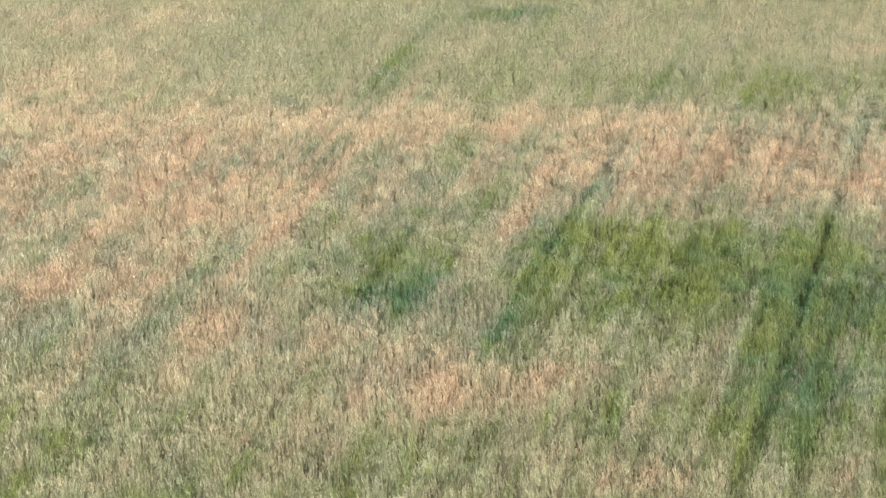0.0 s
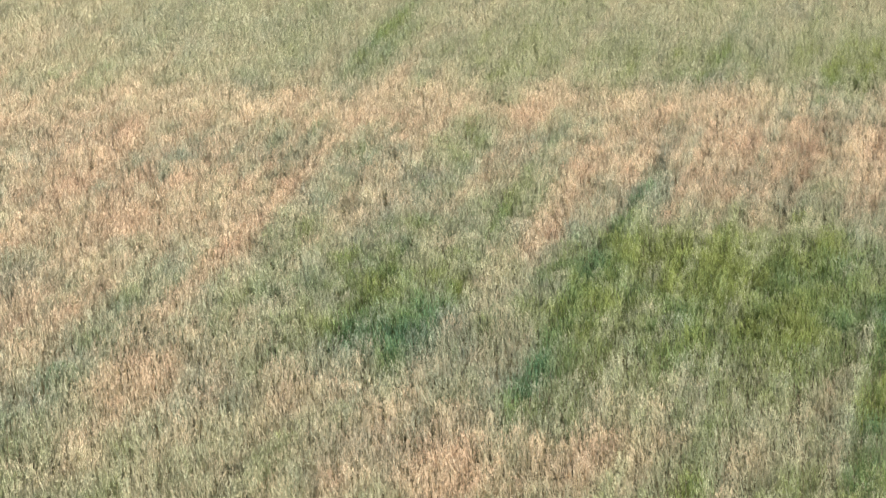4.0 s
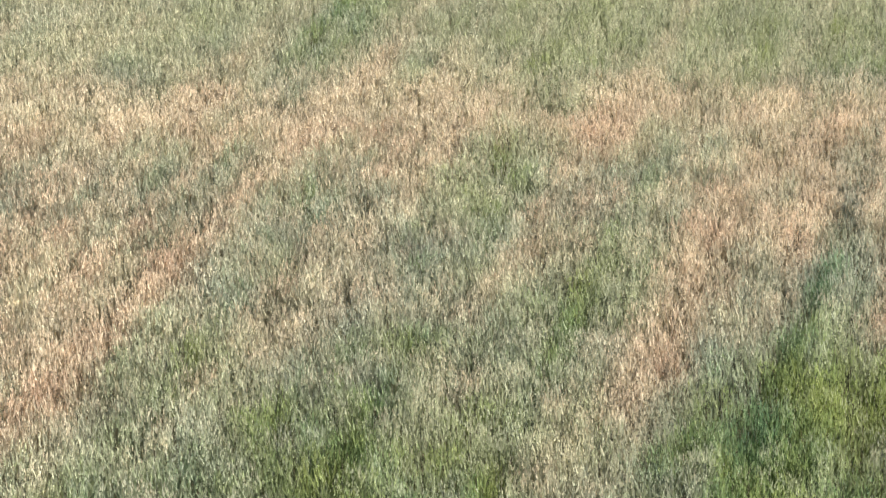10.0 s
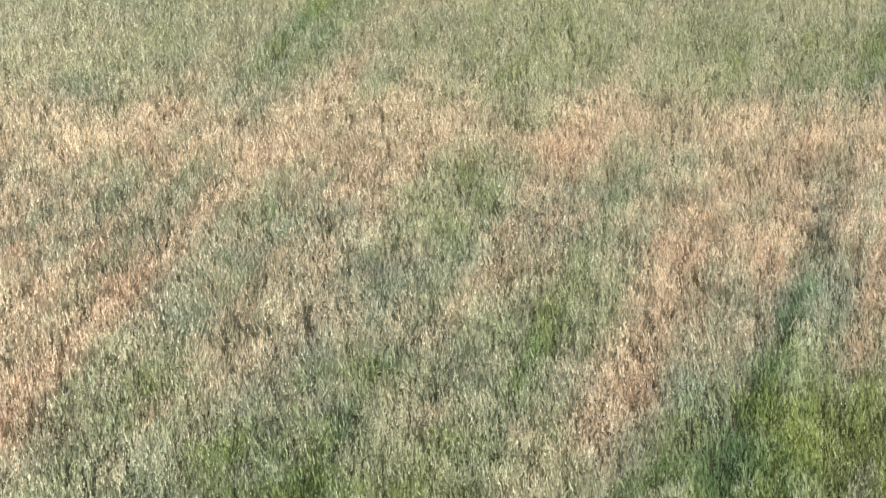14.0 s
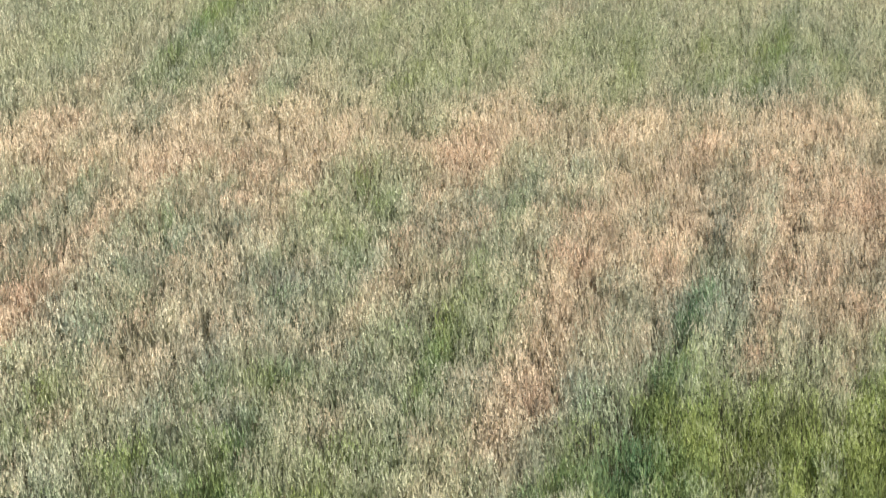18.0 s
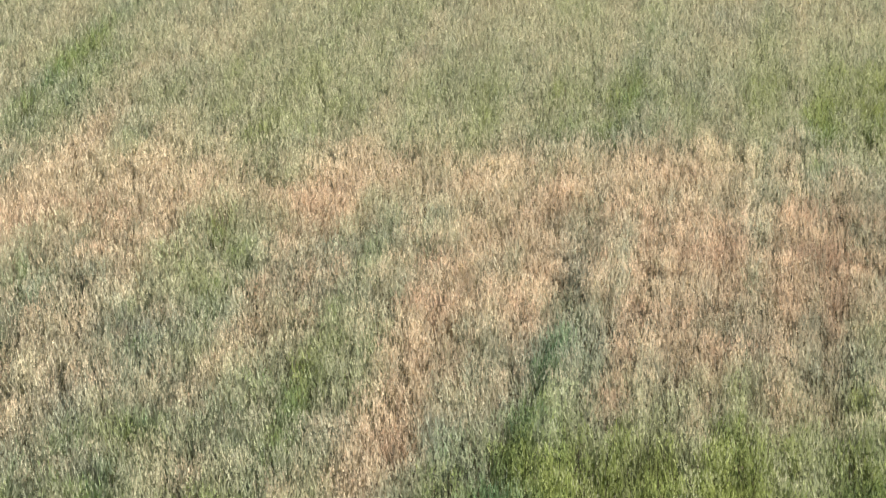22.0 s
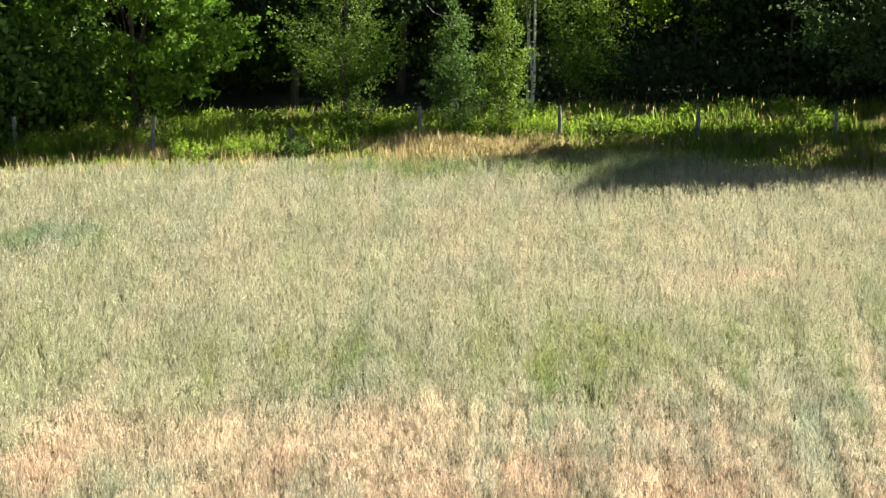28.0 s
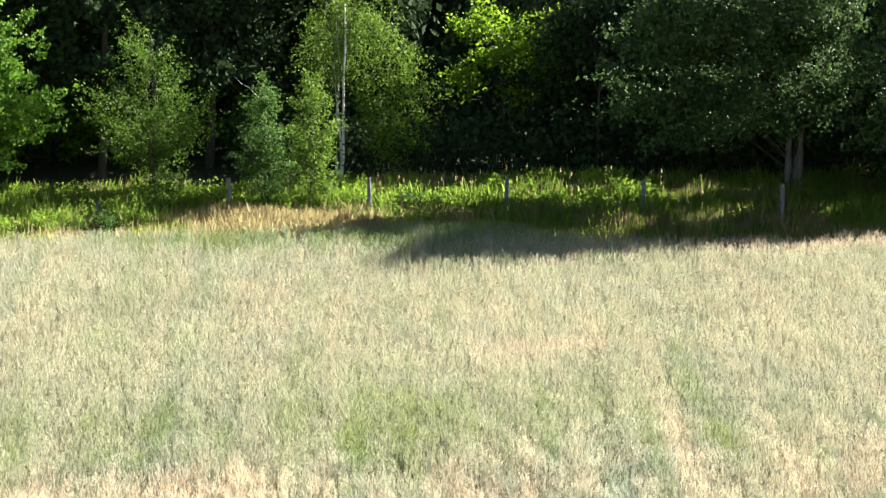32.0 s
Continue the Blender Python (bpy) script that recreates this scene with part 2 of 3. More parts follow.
RIPE_FAR = [
    (7.3, 45.5, 0.6, 6.0, 0.55, 0.0), (7.8, 54.4, 1.6, 3.4, 0.60, -0.1), (9.0, 61.0, 3.0, 2.2, 0.35, 0.0),
    (15.5, 55.0, 4.8, 5.0, 0.29, 0.0), (20.5, 50.0, 2.5, 3.0, 0.35, -0.1), (0.0, 60.0, 8.0, 2.4, 0.20, 0.0),
    (-14.0, 60.5, 9.0, 2.6, 0.26, 0.0), (2.2, 47.6, 1.3, 2.6, 0.36, -0.1), (-2.6, 50.0, 0.40, 16.0, 0.40, 0.1), (-2.4, 63.6, 0.35, 3.0, 0.45, 0.0),
    (-20.0, 67.0, 4.5, 6.0, 0.28, 0.0), (-22.0, 80.0, 7.0, 4.0, 0.25, 0.0), (30.5, 87.0, 6.0, 1.0, 0.50, 0.0),
    (6.0, 80.0, 9.0, 6.0, 0.02, 0.1), (18.0, 80.0, 10.0, 6.0, 0.03, 0.1), (20.5, 74.0, 3.6, 0.6, 0.30, 0.0),
]
GREEN_NEAR = [
    (2.8, 38.5, 4.8, 4.5, -0.20, 0.1), (5.0, 35.0, 2.2, 3.5, -0.22, -0.5), (14.0, 37.0, 4.2, 6.5, -0.30, 0.10),
    (20.9, 33.0, 0.4, 12.0, -0.50, -0.5), (22.2, 31.0, 0.35, 10.0, -0.4, -0.4), (9.5, 36.0, 0.30, 9.0, -0.38, -0.2), (18.0, 40.0, 2.0, 4.0, -0.3, -0.25),
    (-4.3, 25.3, 0.6, 3.2, -0.3, -0.25), (22.0, 24.0, 3.5, 6.0, -0.30, -0.3), (23.5, 36.0, 3.2, 8.0, -0.35, -0.8), (14.0, 24.0, 3.0, 3.5, -0.15, 0.2),
    (-0.6, 44.5, 3.0, 2.5, -0.14, 0.1), (8.0, 42.0, 7.0, 4.5, -0.12, 0.15), (15.0, 45.0, 3.0, 3.0, -0.08, 0.3),
]
GREEN_AND_SHADE_FAR = [
    (9.65, 50.0, 0.26, 9.0, -0.28, 0.0), (11.2, 44.0, 1.4, 4.5, -0.16, 0.3), (9.7, 66.0, 0.3, 9.0, -0.34, -0.2),
    (3.0, 67.5, 6.0, 4.0, -0.05, 0.3), (18.0, 67.0, 4.5, 3.8, -0.10, 0.4),
    (-4.9, 70.0, 0.38, 7.0, -0.30, -0.6), (-3.9, 67.5, 0.32, 6.0, -0.26, -0.6), (-1.0, 80.6, 2.4, 1.6, -0.34, -0.9),
    (9.0, 90.6, 6.0, 1.2, -0.30, -0.6), (14.9, 66.0, 0.45, 8.0, -0.16, -0.1), (20.6, 66.0, 0.45, 7.0, -0.2, -0.3),
    # (17.5, 90.4) deepens the oaks' shadow: shade put into the crop colour
    (23.2, 68.0, 0.4, 5.0, -0.16, -0.3), (17.5, 90.4, 5.0, 2.2, -0.40, -0.5), (13.0, 66.5, 5.0, 3.0, -0.08, 0.3),
]


def growth(x, y):
    """Ripeness and colour cast of the crop at a place, both in 0..1."""
    u = x - ROW * (y - 62)
    w = 0.8 * (value_noise(x / 1.7, y / 1.7, 31) - 0.5) + 0.4 * (value_noise(x / 0.6, y / 0.6, 32) - 0.5)
    uu, yy = u + 0.22 * w, y + 1.6 * w
    calm = 1 - 0.55 * np.clip((y - 62) / 5, 0, 1)
    ripe = 0.40 + 0.03 * np.clip((y - 40) / 8, 0, 1) - 0.01 * np.clip((y - 62) / 6, 0, 1) - 0.045 * np.clip((y - 73) / 5, 0, 1) - 0.17 * np.clip((27 - y) / 4, 0, 1) + calm * 0.22 * (value_noise(u / 2.6, y / 6.0, 1) - 0.5) + calm * 0.28 * (value_noise(u / 0.40, y / 1.1, 2) - 0.5)
    ripe += calm * (0.40 * (value_noise(u / 0.8, y / 13.0, 8) - 0.5) + 0.32 * (value_noise(u / 0.33, y / 18.0, 9) - 0.5))
    ripe += 0.20 * (0.3 + 0.7 * calm) * (value_noise(x / 0.7, y / 0.9, 3) - 0.5)
    cast = 0.56 + 0.32 * np.clip((y - 55) / 11, 0, 1) + 0.45 * np.clip((27 - y) / 4, 0, 1) + 0.7 * (0.35 + 0.65 * calm) * (value_noise(u / 2.0, y / 4.5, 4) - 0.5) + 0.35 * (value_noise(x / 0.6, y / 0.8, 6) - 0.5)
    mottle = 0.58 + 0.85 * value_noise(u / 0.55, y / 1.5, 41) + 0.5 * (value_noise(x / 1.6, y / 2.2, 42) - 0.5)
    for cu, cy, ru, ry, r, c in RIPE_NEAR + RIPE_FAR + GREEN_NEAR + GREEN_AND_SHADE_FAR:
        b = blob(uu, yy, cu, cy, ru, ry) * (mottle if ru > 1 else 1)
        ripe, cast = ripe + r * b, cast + 0.6 * c * b
    def step(v, soft):
        return 0.5 + 0.5 * np.tanh(v / soft)

    # edges between drill passes: straw against green
    mid = step(yy - 33, 2.0) * step(53 - yy, 2.0)
    ripe += mid * mottle * (0.13 * step(-2.3 - uu, 0.25) - 0.06 * step(uu + 2.3, 0.25) * step(5.8 - uu, 0.6))
    low = step(yy - 28, 1.5) * step(44.5 - yy, 2.4)
    ripe -= 0.11 * mottle * low * step(uu - 9.8, 0.25) * step(27.0 - uu, 0.6)
    ripe += 0.09 * mottle * step(62.7 - yy, 0.8) * step(yy - 56.5, 1.8) - 0.03 * step(yy - 62.7, 0.4) * step(74 - yy, 3.0)
    streak = value_noise(u / 0.30, y / 22.0, 43) - 0.5
    ripe += 0.26 * (0.25 + 0.75 * calm) * step(yy - 44, 4.0) * streak
    cast += 0.25 * low * step(uu - 9.8, 0.25)
    return np.clip(ripe, 0, 1), np.clip(cast, 0, 1)


def oat_places(rng):
    """Plants in drill rows over the part of the field that is overlooked."""
    out = []
    pitch = 0.15
    for y0, y1, density in ((13, 36, 80), (36, 66, 118), (66, FIELD_END, 92)):
        left1 = -15.7 - 0.155 * (y1 - 15)
        right1 = max(22, 0.45 * y1 + 2)
        n = int(density * (y1 - y0) * (right1 - left1))
        y = y0 + (y1 - y0) * rng.random(n)
        u = left1 + (right1 - left1) * rng.random(n)
        u -= ROW * (y - 62)
        u = (np.floor(u / pitch) + 0.5) * pitch + rng.normal(0, 0.036, n)       # drill rows
        x = u + ROW * (y - 62)
        lo = -15.7 - 0.155 * (y - 15)
        hi = np.where(y < 47, 16.5 + 0.15 * (y - 15), np.maximum(16.5 + 0.15 * (y - 15), 0.45 * y + 1.5))
        keep = (x > lo) & (x < hi) & (y < field_edge(x) + rng.normal(0, 0.12, n))
        x, y, u = x[keep], y[keep], u[keep]
        thin = 0.28 + 1.35 * value_noise(u / 0.30, y / 0.9, 11) + 1.1 * (value_noise(x / 0.17, y / 0.36, 12) - 0.4)
        even = np.clip((y - 62) / 10, 0, 1)
        keep = rng.random(len(x)) < thin * (1 - 0.6 * even) + 0.55 * even
        out.append(np.stack([x, y], -1)[keep])
    return np.concatenate(out)


def build_oats():
    rng = np.random.default_rng(7)
    p = oat_places(rng)
    x, y = p.T
    n = len(p)
    u = x - ROW * (y - 62)
    uw = u + 0.25 * (value_noise(x / 1.5, y / 2.0, 23) - 0.5)
    wheel = np.zeros(n)
    for cu in TRACKS:
        deep = {9.5: 0.45, 20.8: 0.9, -4.4: 0.35, -2.9: 0.2}.get(cu, 0.45)
        wheel = np.maximum(wheel, deep * np.exp(-((uw - cu) / 0.26) ** 4) * (0.15 + 1.1 * value_noise(y / 2.2, 0 * y + cu, 24)))
    rough = 1 - 0.70 * np.clip((y - 57) / 12, 0, 1)                  # the far crop stands more even
    wheel *= 1 - 0.78 * np.clip((y - 50) / 10, 0, 1)
    swell = value_noise(x / 0.26, y / 0.42, 21) - 0.5
    clump = 0.6 * value_noise(x / 0.55, y / 1.0, 28) + 0.4 * value_noise(u / 1.1, y / 2.2, 29) - 0.5
    roll = value_noise(u / 0.9, y / 2.4, 22) - 0.5
    line = value_noise(u / 0.20, y / 8.0, 33) - 0.5                 # uneven drill rows
    line *= 0.55 + 0.75 * ((u > 9.6) & (y < 63.5))
    tall = 0.92 * (1 - 0.50 * np.clip(wheel, 0, 1)) * (1 + rough * (0.26 * swell + 0.14 * roll + 0.14 * clump + 0.14 * line)) * (1 + 0.06 * rng.normal(0, 1, n))
    ripe0, cast = growth(x, y)
    ripe = np.clip(ripe0 + 0.34 * rough * (value_noise(x / 0.40, y / 0.7, 26) - 0.5) + rng.normal(0, 0.075, n), 0, 1)
    cast = np.clip(cast + 0.5 * (value_noise(x / 0.7, y / 1.3, 30) - 0.5) + rng.normal(0, 0.10, n), 0, 1)
    chance = np.clip(0.5 + 0.42 * np.clip((y - 55) / 6, 0, 1) + 0.9 * (value_noise(x / 0.8, y / 1.4, 27) - 0.5) + rng.normal(0, 0.22, n), 0, 1)
    bright = np.clip(0.52 + (0.15 + 0.85 * rough) * (0.70 * (value_noise(x / 0.19, y / 0.34, 25) - 0.5) + 0.6 * line) + (0.45 + 0.30 * rough) * clump + rng.normal(0, 0.09, n), 0, 1)
    tall *= 1.03 - 0.14 * ripe
    base = np.stack([x, y, ground_z(x, y) - 0.02], -1)
    lean = rng.normal(0, 0.10, (n, 2)) + [-0.03, -0.02]
    tip = base + np.stack([lean[:, 0] * tall, lean[:, 1] * tall, tall], -1)
    up = np.array([0.0, 0.0, 1.0])

    def flat(angle):
        return np.stack([np.cos(angle), np.sin(angle), 0 * angle], -1)

    tris, kinds = [], []
    # stem with its sheath
    side = flat(rng.random(n) * np.pi) * 0.009
    tris.append(np.stack([base - side, base + side, tip], 1)), kinds.append(0)
    # leaf blades, the flag leaf arching outwards near the top
    for level, reach, rise, width in ((0.48, 0.10, 0.22, 0.018), (0.70, 0.09, 0.20, 0.016)):
        a = rng.random(n) * 2 * np.pi
        out, wide = flat(a), flat(a + np.pi / 2) * (width * (0.7 + 0.7 * rng.random(n)))[:, None]
        foot = base + (tip - base) * (level + 0.06 * rng.normal(0, 1, n))[:, None]
        end = foot + out * (reach * (0.4 + 0.9 * rng.random(n)))[:, None] + up * (rise + 0.10 * rng.normal(0, 0.5, n))[:, None]
        tris.append(np.stack([foot - wide, foot + wide, end], 1)), kinds.append(0)
    # the open panicle: drooping spikelets in whorls that widen downwards
    for k in range(4):
        out = flat(rng.random(n) * 2 * np.pi)
        wide = flat(rng.random(n) * np.pi) * (0.008 + 0.004 * rng.random(n))[:, None]
        top = tip + out * ((0.006 + 0.016 * k) * (0.4 + rng.random(n)))[:, None] + up * (0.055 - 0.046 * k + 0.03 * rng.random(n))[:, None]
        low = top + out * 0.012 - up * (0.055 + 0.045 * rng.random(n))[:, None]
        tris.append(np.stack([top, low - wide, low + wide], 1)), kinds.append(1)
    v = np.stack(tris, 1).reshape(-1, 3)                            # plant by plant
    kind = np.tile(np.repeat(np.array(kinds, np.float32), 3), n)
    who = np.repeat(np.arange(n), 3 * len(kinds))
    ob = mesh_object("oat_crop", v, np.arange(len(v)).reshape(-1, 3), OAT)
    col = np.zeros((len(v), 4), np.float32)
    col[:, 0] = np.where(kind > 0, np.clip(1.06 * ripe[who] + 0.01, 0, 1), (0.92 - 0.10 * rough[who]) * ripe0[who])
    col[:, 1] = cast[who]
    col[:, 2] = chance[who]
    col[:, 3] = np.clip(0.5 + np.where(kind > 0, 1.0, 0.35) * (bright[who] - 0.5) + (0.07 + 0.13 * rough[who]) * (kind - 0.6), 0, 1)
    at = ob.data.attributes.new("growth", "FLOAT_COLOR", "POINT")
    at.data.foreach_set("color", col.ravel())
    return tagged(ob, "standing oats ripening in green and straw patches", "oat crop", kind="stuff")


build_oats()


# ---- trees ----
def leaf_cloud(rng, centres, spread, per, size, droop=0.3, flat_z=0.8, sprays=None):
    """Leaves, each a bent diamond of two triangles, gathered round clump centres."""
    c = np.repeat(np.asarray(centres), per, 0)
    sp = np.repeat(np.broadcast_to(np.asarray(spread, float), (len(centres),)), per)[:, None]
    n = len(c)
    p = c + rng.normal(0, 1, (n, 3)) * sp * [1, 1, flat_z]
    if sprays is not None:                  # leaves strung along outward twigs
        p = p + np.repeat(sprays, per, 0) * (rng.random(n) - 0.6)[:, None]
    d = rng.normal(0, 1, (n, 3))
    d[:, 2] -= droop
    d /= np.linalg.norm(d, axis=1, keepdims=True)
    e = np.cross(d, rng.normal(0, 1, (n, 3)))
    e /= np.linalg.norm(e, axis=1, keepdims=True)
    s = size * (0.6 + 0.8 * rng.random(n))[:, None]
    k = np.cross(d, e) * s * 0.12
    v = np.stack([p - d * s * 0.5, p + e * s * 0.34 + k, p + d * s * 0.5, p - e * s * 0.34 + k], 1).reshape(-1, 3)
    i = np.arange(n)[:, None] * 4
    return v, np.concatenate([i + [0, 1, 2], i + [0, 2, 3]])


def crown_centres(rng, lumps, count, hollow=0.5, shoots=26, ragged=0.35):
    """Clump centres near the skin of uneven lumps (x, y, z, rx, ry, rz), with gaps, and shoots that stick out of them."""
    lumps = np.asarray(lumps, float)
    wgt = np.prod(lumps[:, 3:], 1) ** (2 / 3)
    wgt = wgt / wgt.sum()

    def uneven(d, pick, seed):
        w = np.zeros(len(d))
        r = np.random.default_rng(seed)
        for k in (2.2, 4.0, 7.0):
            q = r.normal(0, k, (3,))
            w += np.sin(d @ q + pick * 1.7 + r.random() * 6) * 2.0 / k
        return w

    seed = int(rng.integers(1 << 30))
    pick = rng.choice(len(lumps), int(count * 1.35), p=wgt)
    d = rng.normal(0, 1, (len(pick), 3))
    d /= np.linalg.norm(d, axis=1, keepdims=True)
    w = uneven(d, pick, seed)
    keep = np.argsort(uneven(d, pick, seed + 1) + rng.normal(0, 0.5, len(d)))[-count:]
    d, pick, w = d[keep], pick[keep], w[keep]
    r = (hollow + (1 - hollow) * rng.random(count) ** 0.6) * (0.88 + 0.2 * rng.random(count)) * (1 + ragged * 0.5 * w)
    c = lumps[pick, :3] + d * r[:, None] * lumps[pick, 3:]
    out = [c]
    for _ in range(shoots):
        k = rng.choice(len(lumps), p=wgt)
        e = rng.normal(0, 1, 3) + [0, 0, 0.5]
        e /= np.linalg.norm(e)
        along = np.linspace(0.8, 1.15 + 0.35 * rng.random(), 6)[:, None]
        out.append(lumps[k, :3] + e * along * lumps[k, 3:] + np.array([0, 0, 0.25]) * (along - 0.8) + rng.normal(0, 0.04, (6, 3)))
    return np.concatenate(out)


def tree(name, x, y, height, lumps, clumps, per, size, spread, leaf, bark, label, category, seed, trunk_r=0.12,
         lean=(0, 0), bend=0.035, stems=1, limbs=10, droop=0.3, hollow=0.5, flat_z=0.8, shoots=26, twig=0.0, twig_rise=0.35):
    """A tree with tapering trunks, limbs that reach into the crown and a crown of single leaves; lumps are relative to its foot."""
    rng = np.random.default_rng(seed)
    root = tagged(new(name), label, category, "trees at the forest edge")
    root.location = (x, y, float(ground_z(x, y)) - 0.05)
    tops = []
    for s in range(stems):
        off = np.array([rng.normal(0, 0.18), rng.normal(0, 0.12)]) * (stems > 1)
        k = 9
        h = height * (1 - 0.12 * s)
        wob = np.cumsum(rng.normal(0, bend, (k, 2)), 0) * h / 8
        pts = [(off[0] * (1 + i * 0.12) + lean[0] * h * i / (k - 1) + wob[i, 0] * (i > 0),
                off[1] * (1 + i * 0.12) + lean[1] * h * i / (k - 1) + wob[i, 1] * (i > 0), h * i / (k - 1)) for i in range(k)]
        rad = [trunk_r * (1.25 if i == 0 else 1) * (1 - 0.85 * i / (k - 1)) for i in range(k)]
        v, f = tube(pts, rad, 9)
        mesh_object("trunk", v, f, bark, root)
        tops.append(pts)
    centres = crown_centres(rng, lumps, clumps, hollow, shoots)
    ends = centres[rng.choice(len(centres), min(limbs, len(centres)), replace=False)]
    for e in ends:
        pts = tops[rng.integers(len(tops))]
        frac = np.clip(0.75 * e[2] / height, 0.08, 0.9)
        a = Vector(pts[int(frac * 8)])
        b = Vector(e)
        mid = a.lerp(b, 0.5) + Vector((0, 0, 0.12 * (b - a).length))
        r = min(trunk_r * 0.3, 0.03)
        v, f = tube([a, mid, b], [r, r * 0.6, r * 0.2], 5)
        mesh_object("limb", v, f, BARK, root)
    sprays = None
    if twig:
        sprays = centres * [1, 1, 0] - np.array([lean[0], lean[1], 0]) * centres[:, 2:]
        sprays /= np.linalg.norm(sprays, axis=1, keepdims=True) + 0.2
        sprays = (sprays + rng.normal(0, 0.25, sprays.shape) + [0, 0, twig_rise]) * twig * (0.6 + 0.8 * rng.random((len(centres), 1)))
    v, f = leaf_cloud(rng, centres, spread, per, size, droop, flat_z, sprays)
    v[:, 2] = np.maximum(v[:, 2], 0.15)
    mesh_object("crown", v, f, leaf, root)
    return root


tree("aspen_tree", 8.6, 99.3, 9.0, [(-2.6, 0, 3.2, 2.2, 1.8, 2.0), (0.2, -0.6, 4.4, 2.9, 2.0, 2.6), (2.2, -0.2, 4.0, 1.6, 1.4, 1.6),
      (-0.5, 0, 6.8, 2.6, 2.2, 2.4), (-3.4, 0.2, 5.4, 2.0, 1.8, 2.2), (0.9, -0.4, 2.4, 1.8, 1.2, 1.0), (-1.2, -0.8, 1.9, 2.8, 1.2, 0.9)], 620, 30, 0.175, 0.11,
     LEAF_BRIGHT, BARK, "broad leafy aspen with bright green sunlit leaves", "tree", 11, 0.16, stems=2, limbs=22, twig=0.8)
tree("willow_sapling", 15.9, 101.0, 5.6, [(0, 0, 2.5, 1.8, 1.4, 0.8), (1.2, 0, 3.2, 1.1, 0.9, 0.7), (-1.2, 0, 3.4, 0.9, 0.8, 0.8), (-0.5, 0, 4.9, 0.5, 0.6, 1.2),
      (0.7, 0, 4.5, 0.45, 0.5, 1.0), (0.3, -0.2, 1.2, 0.6, 0.6, 0.7)], 215, 30, 0.085, 0.10, LEAF_WILLOW, BARK, "young goat willow with upright olive-green shoots", "tree", 12, 0.07,
     stems=3, limbs=24, twig=1.15, twig_rise=0.75, shoots=34)
alder = tree("alder_sapling", 19.55, 98.6, 5.2, [(0, 0, 1.5, 0.85, 0.7, 1.0), (0, 0, 2.8, 0.70, 0.6, 1.1), (0.05, 0, 4.2, 0.35, 0.35, 1.0)], 170, 19, 0.09, 0.09,
     LEAF_ALDER, BARK, "slim young alder with dull green leaves", "tree", 13, 0.05, limbs=14, twig=0.55, twig_rise=0.6)
v, f = tube([(-0.1, 0, 4.1), (-0.5, -0.05, 4.5), (-0.75, -0.05, 4.62), (-1.0, 0, 4.9)], [0.016, 0.013, 0.011, 0.006], 6)
mesh_object("dead_branch", v, f, BIRCH, alder, "bare bleached dead branch")
tree("birch_sapling", 21.15, 97.9, 4.9, [(0, 0, 1.5, 0.75, 0.7, 1.0), (0.1, 0, 2.9, 0.72, 0.6, 1.1), (-0.1, 0, 4.1, 0.5, 0.4, 0.8)], 165, 19, 0.09, 0.09,
     LEAF_BIRCH, BARK, "bushy young birch with yellow-green leaves", "tree", 14, 0.05, limbs=14, twig=0.55, twig_rise=0.6)
tree("birch_tree", 23.3, 102.0, 13.0, [(1.2, 0, 4.6, 1.7, 1.0, 2.2), (2.2, -0.2, 3.0, 1.1, 1.0, 1.6), (0.4, 0, 7.5, 2.2, 1.1, 3.0), (-0.8, 0.3, 5.0, 1.0, 1.0, 1.4),
      (0.4, 0, 10.5, 1.5, 1.0, 2.2), (1.4, 0, 1.9, 0.7, 0.6, 0.8)], 540, 36, 0.09, 0.115, LEAF_BIRCH, BIRCH,
     "weeping birch with three white trunks and hanging twigs", "tree", 15, 0.06, lean=(0.02, 0), bend=0.06, stems=3, limbs=26, droop=1.2, flat_z=1.3, twig=1.1, twig_rise=-0.8)
tree("oak_tree", 39.5, 98.4, 11.0, [(-0.6, -0.9, 9.6, 2.8, 1.8, 1.7), (-2.4, -1.0, 5.2, 3.4, 1.9, 2.4), (-5.6, -0.6, 4.6, 2.5, 1.7, 1.9), (0.2, -0.8, 4.9, 2.0, 1.8, 2.3), (-2.8, -1.2, 3.2, 3.4, 1.5, 1.1),
      (-2.0, -1.0, 7.4, 3.4, 2.0, 1.8), (0.6, -0.6, 7.2, 2.2, 1.7, 1.9), (-5.0, -0.8, 6.6, 1.8, 1.5, 1.4)], 980, 30, 0.17, 0.17, LEAF_DARK, BARK_GREY,
     "large spreading oak in deep shade at the field edge", "tree", 16, 0.14, stems=3, limbs=30, twig=1.1, twig_rise=0.0)
tree("oak_tree", 43.4, 94.7, 10.5, [(-0.6, 0, 5.4, 2.8, 1.8, 2.2), (0.6, 0, 3.2, 2.8, 1.8, 1.6), (-0.2, 0, 7.4, 2.6, 1.7, 1.6), (0.8, 0, 1.9, 2.4, 1.7, 1.0), (0.2, 1.0, 9.4, 2.5, 1.7, 1.7)], 820, 34, 0.17, 0.17, LEAF_DARK, BARK_GREY,
     "oak with low sunlit branches beside a larger oak", "tree", 18, 0.17, stems=2, limbs=18, twig=1.0, twig_rise=0.0)
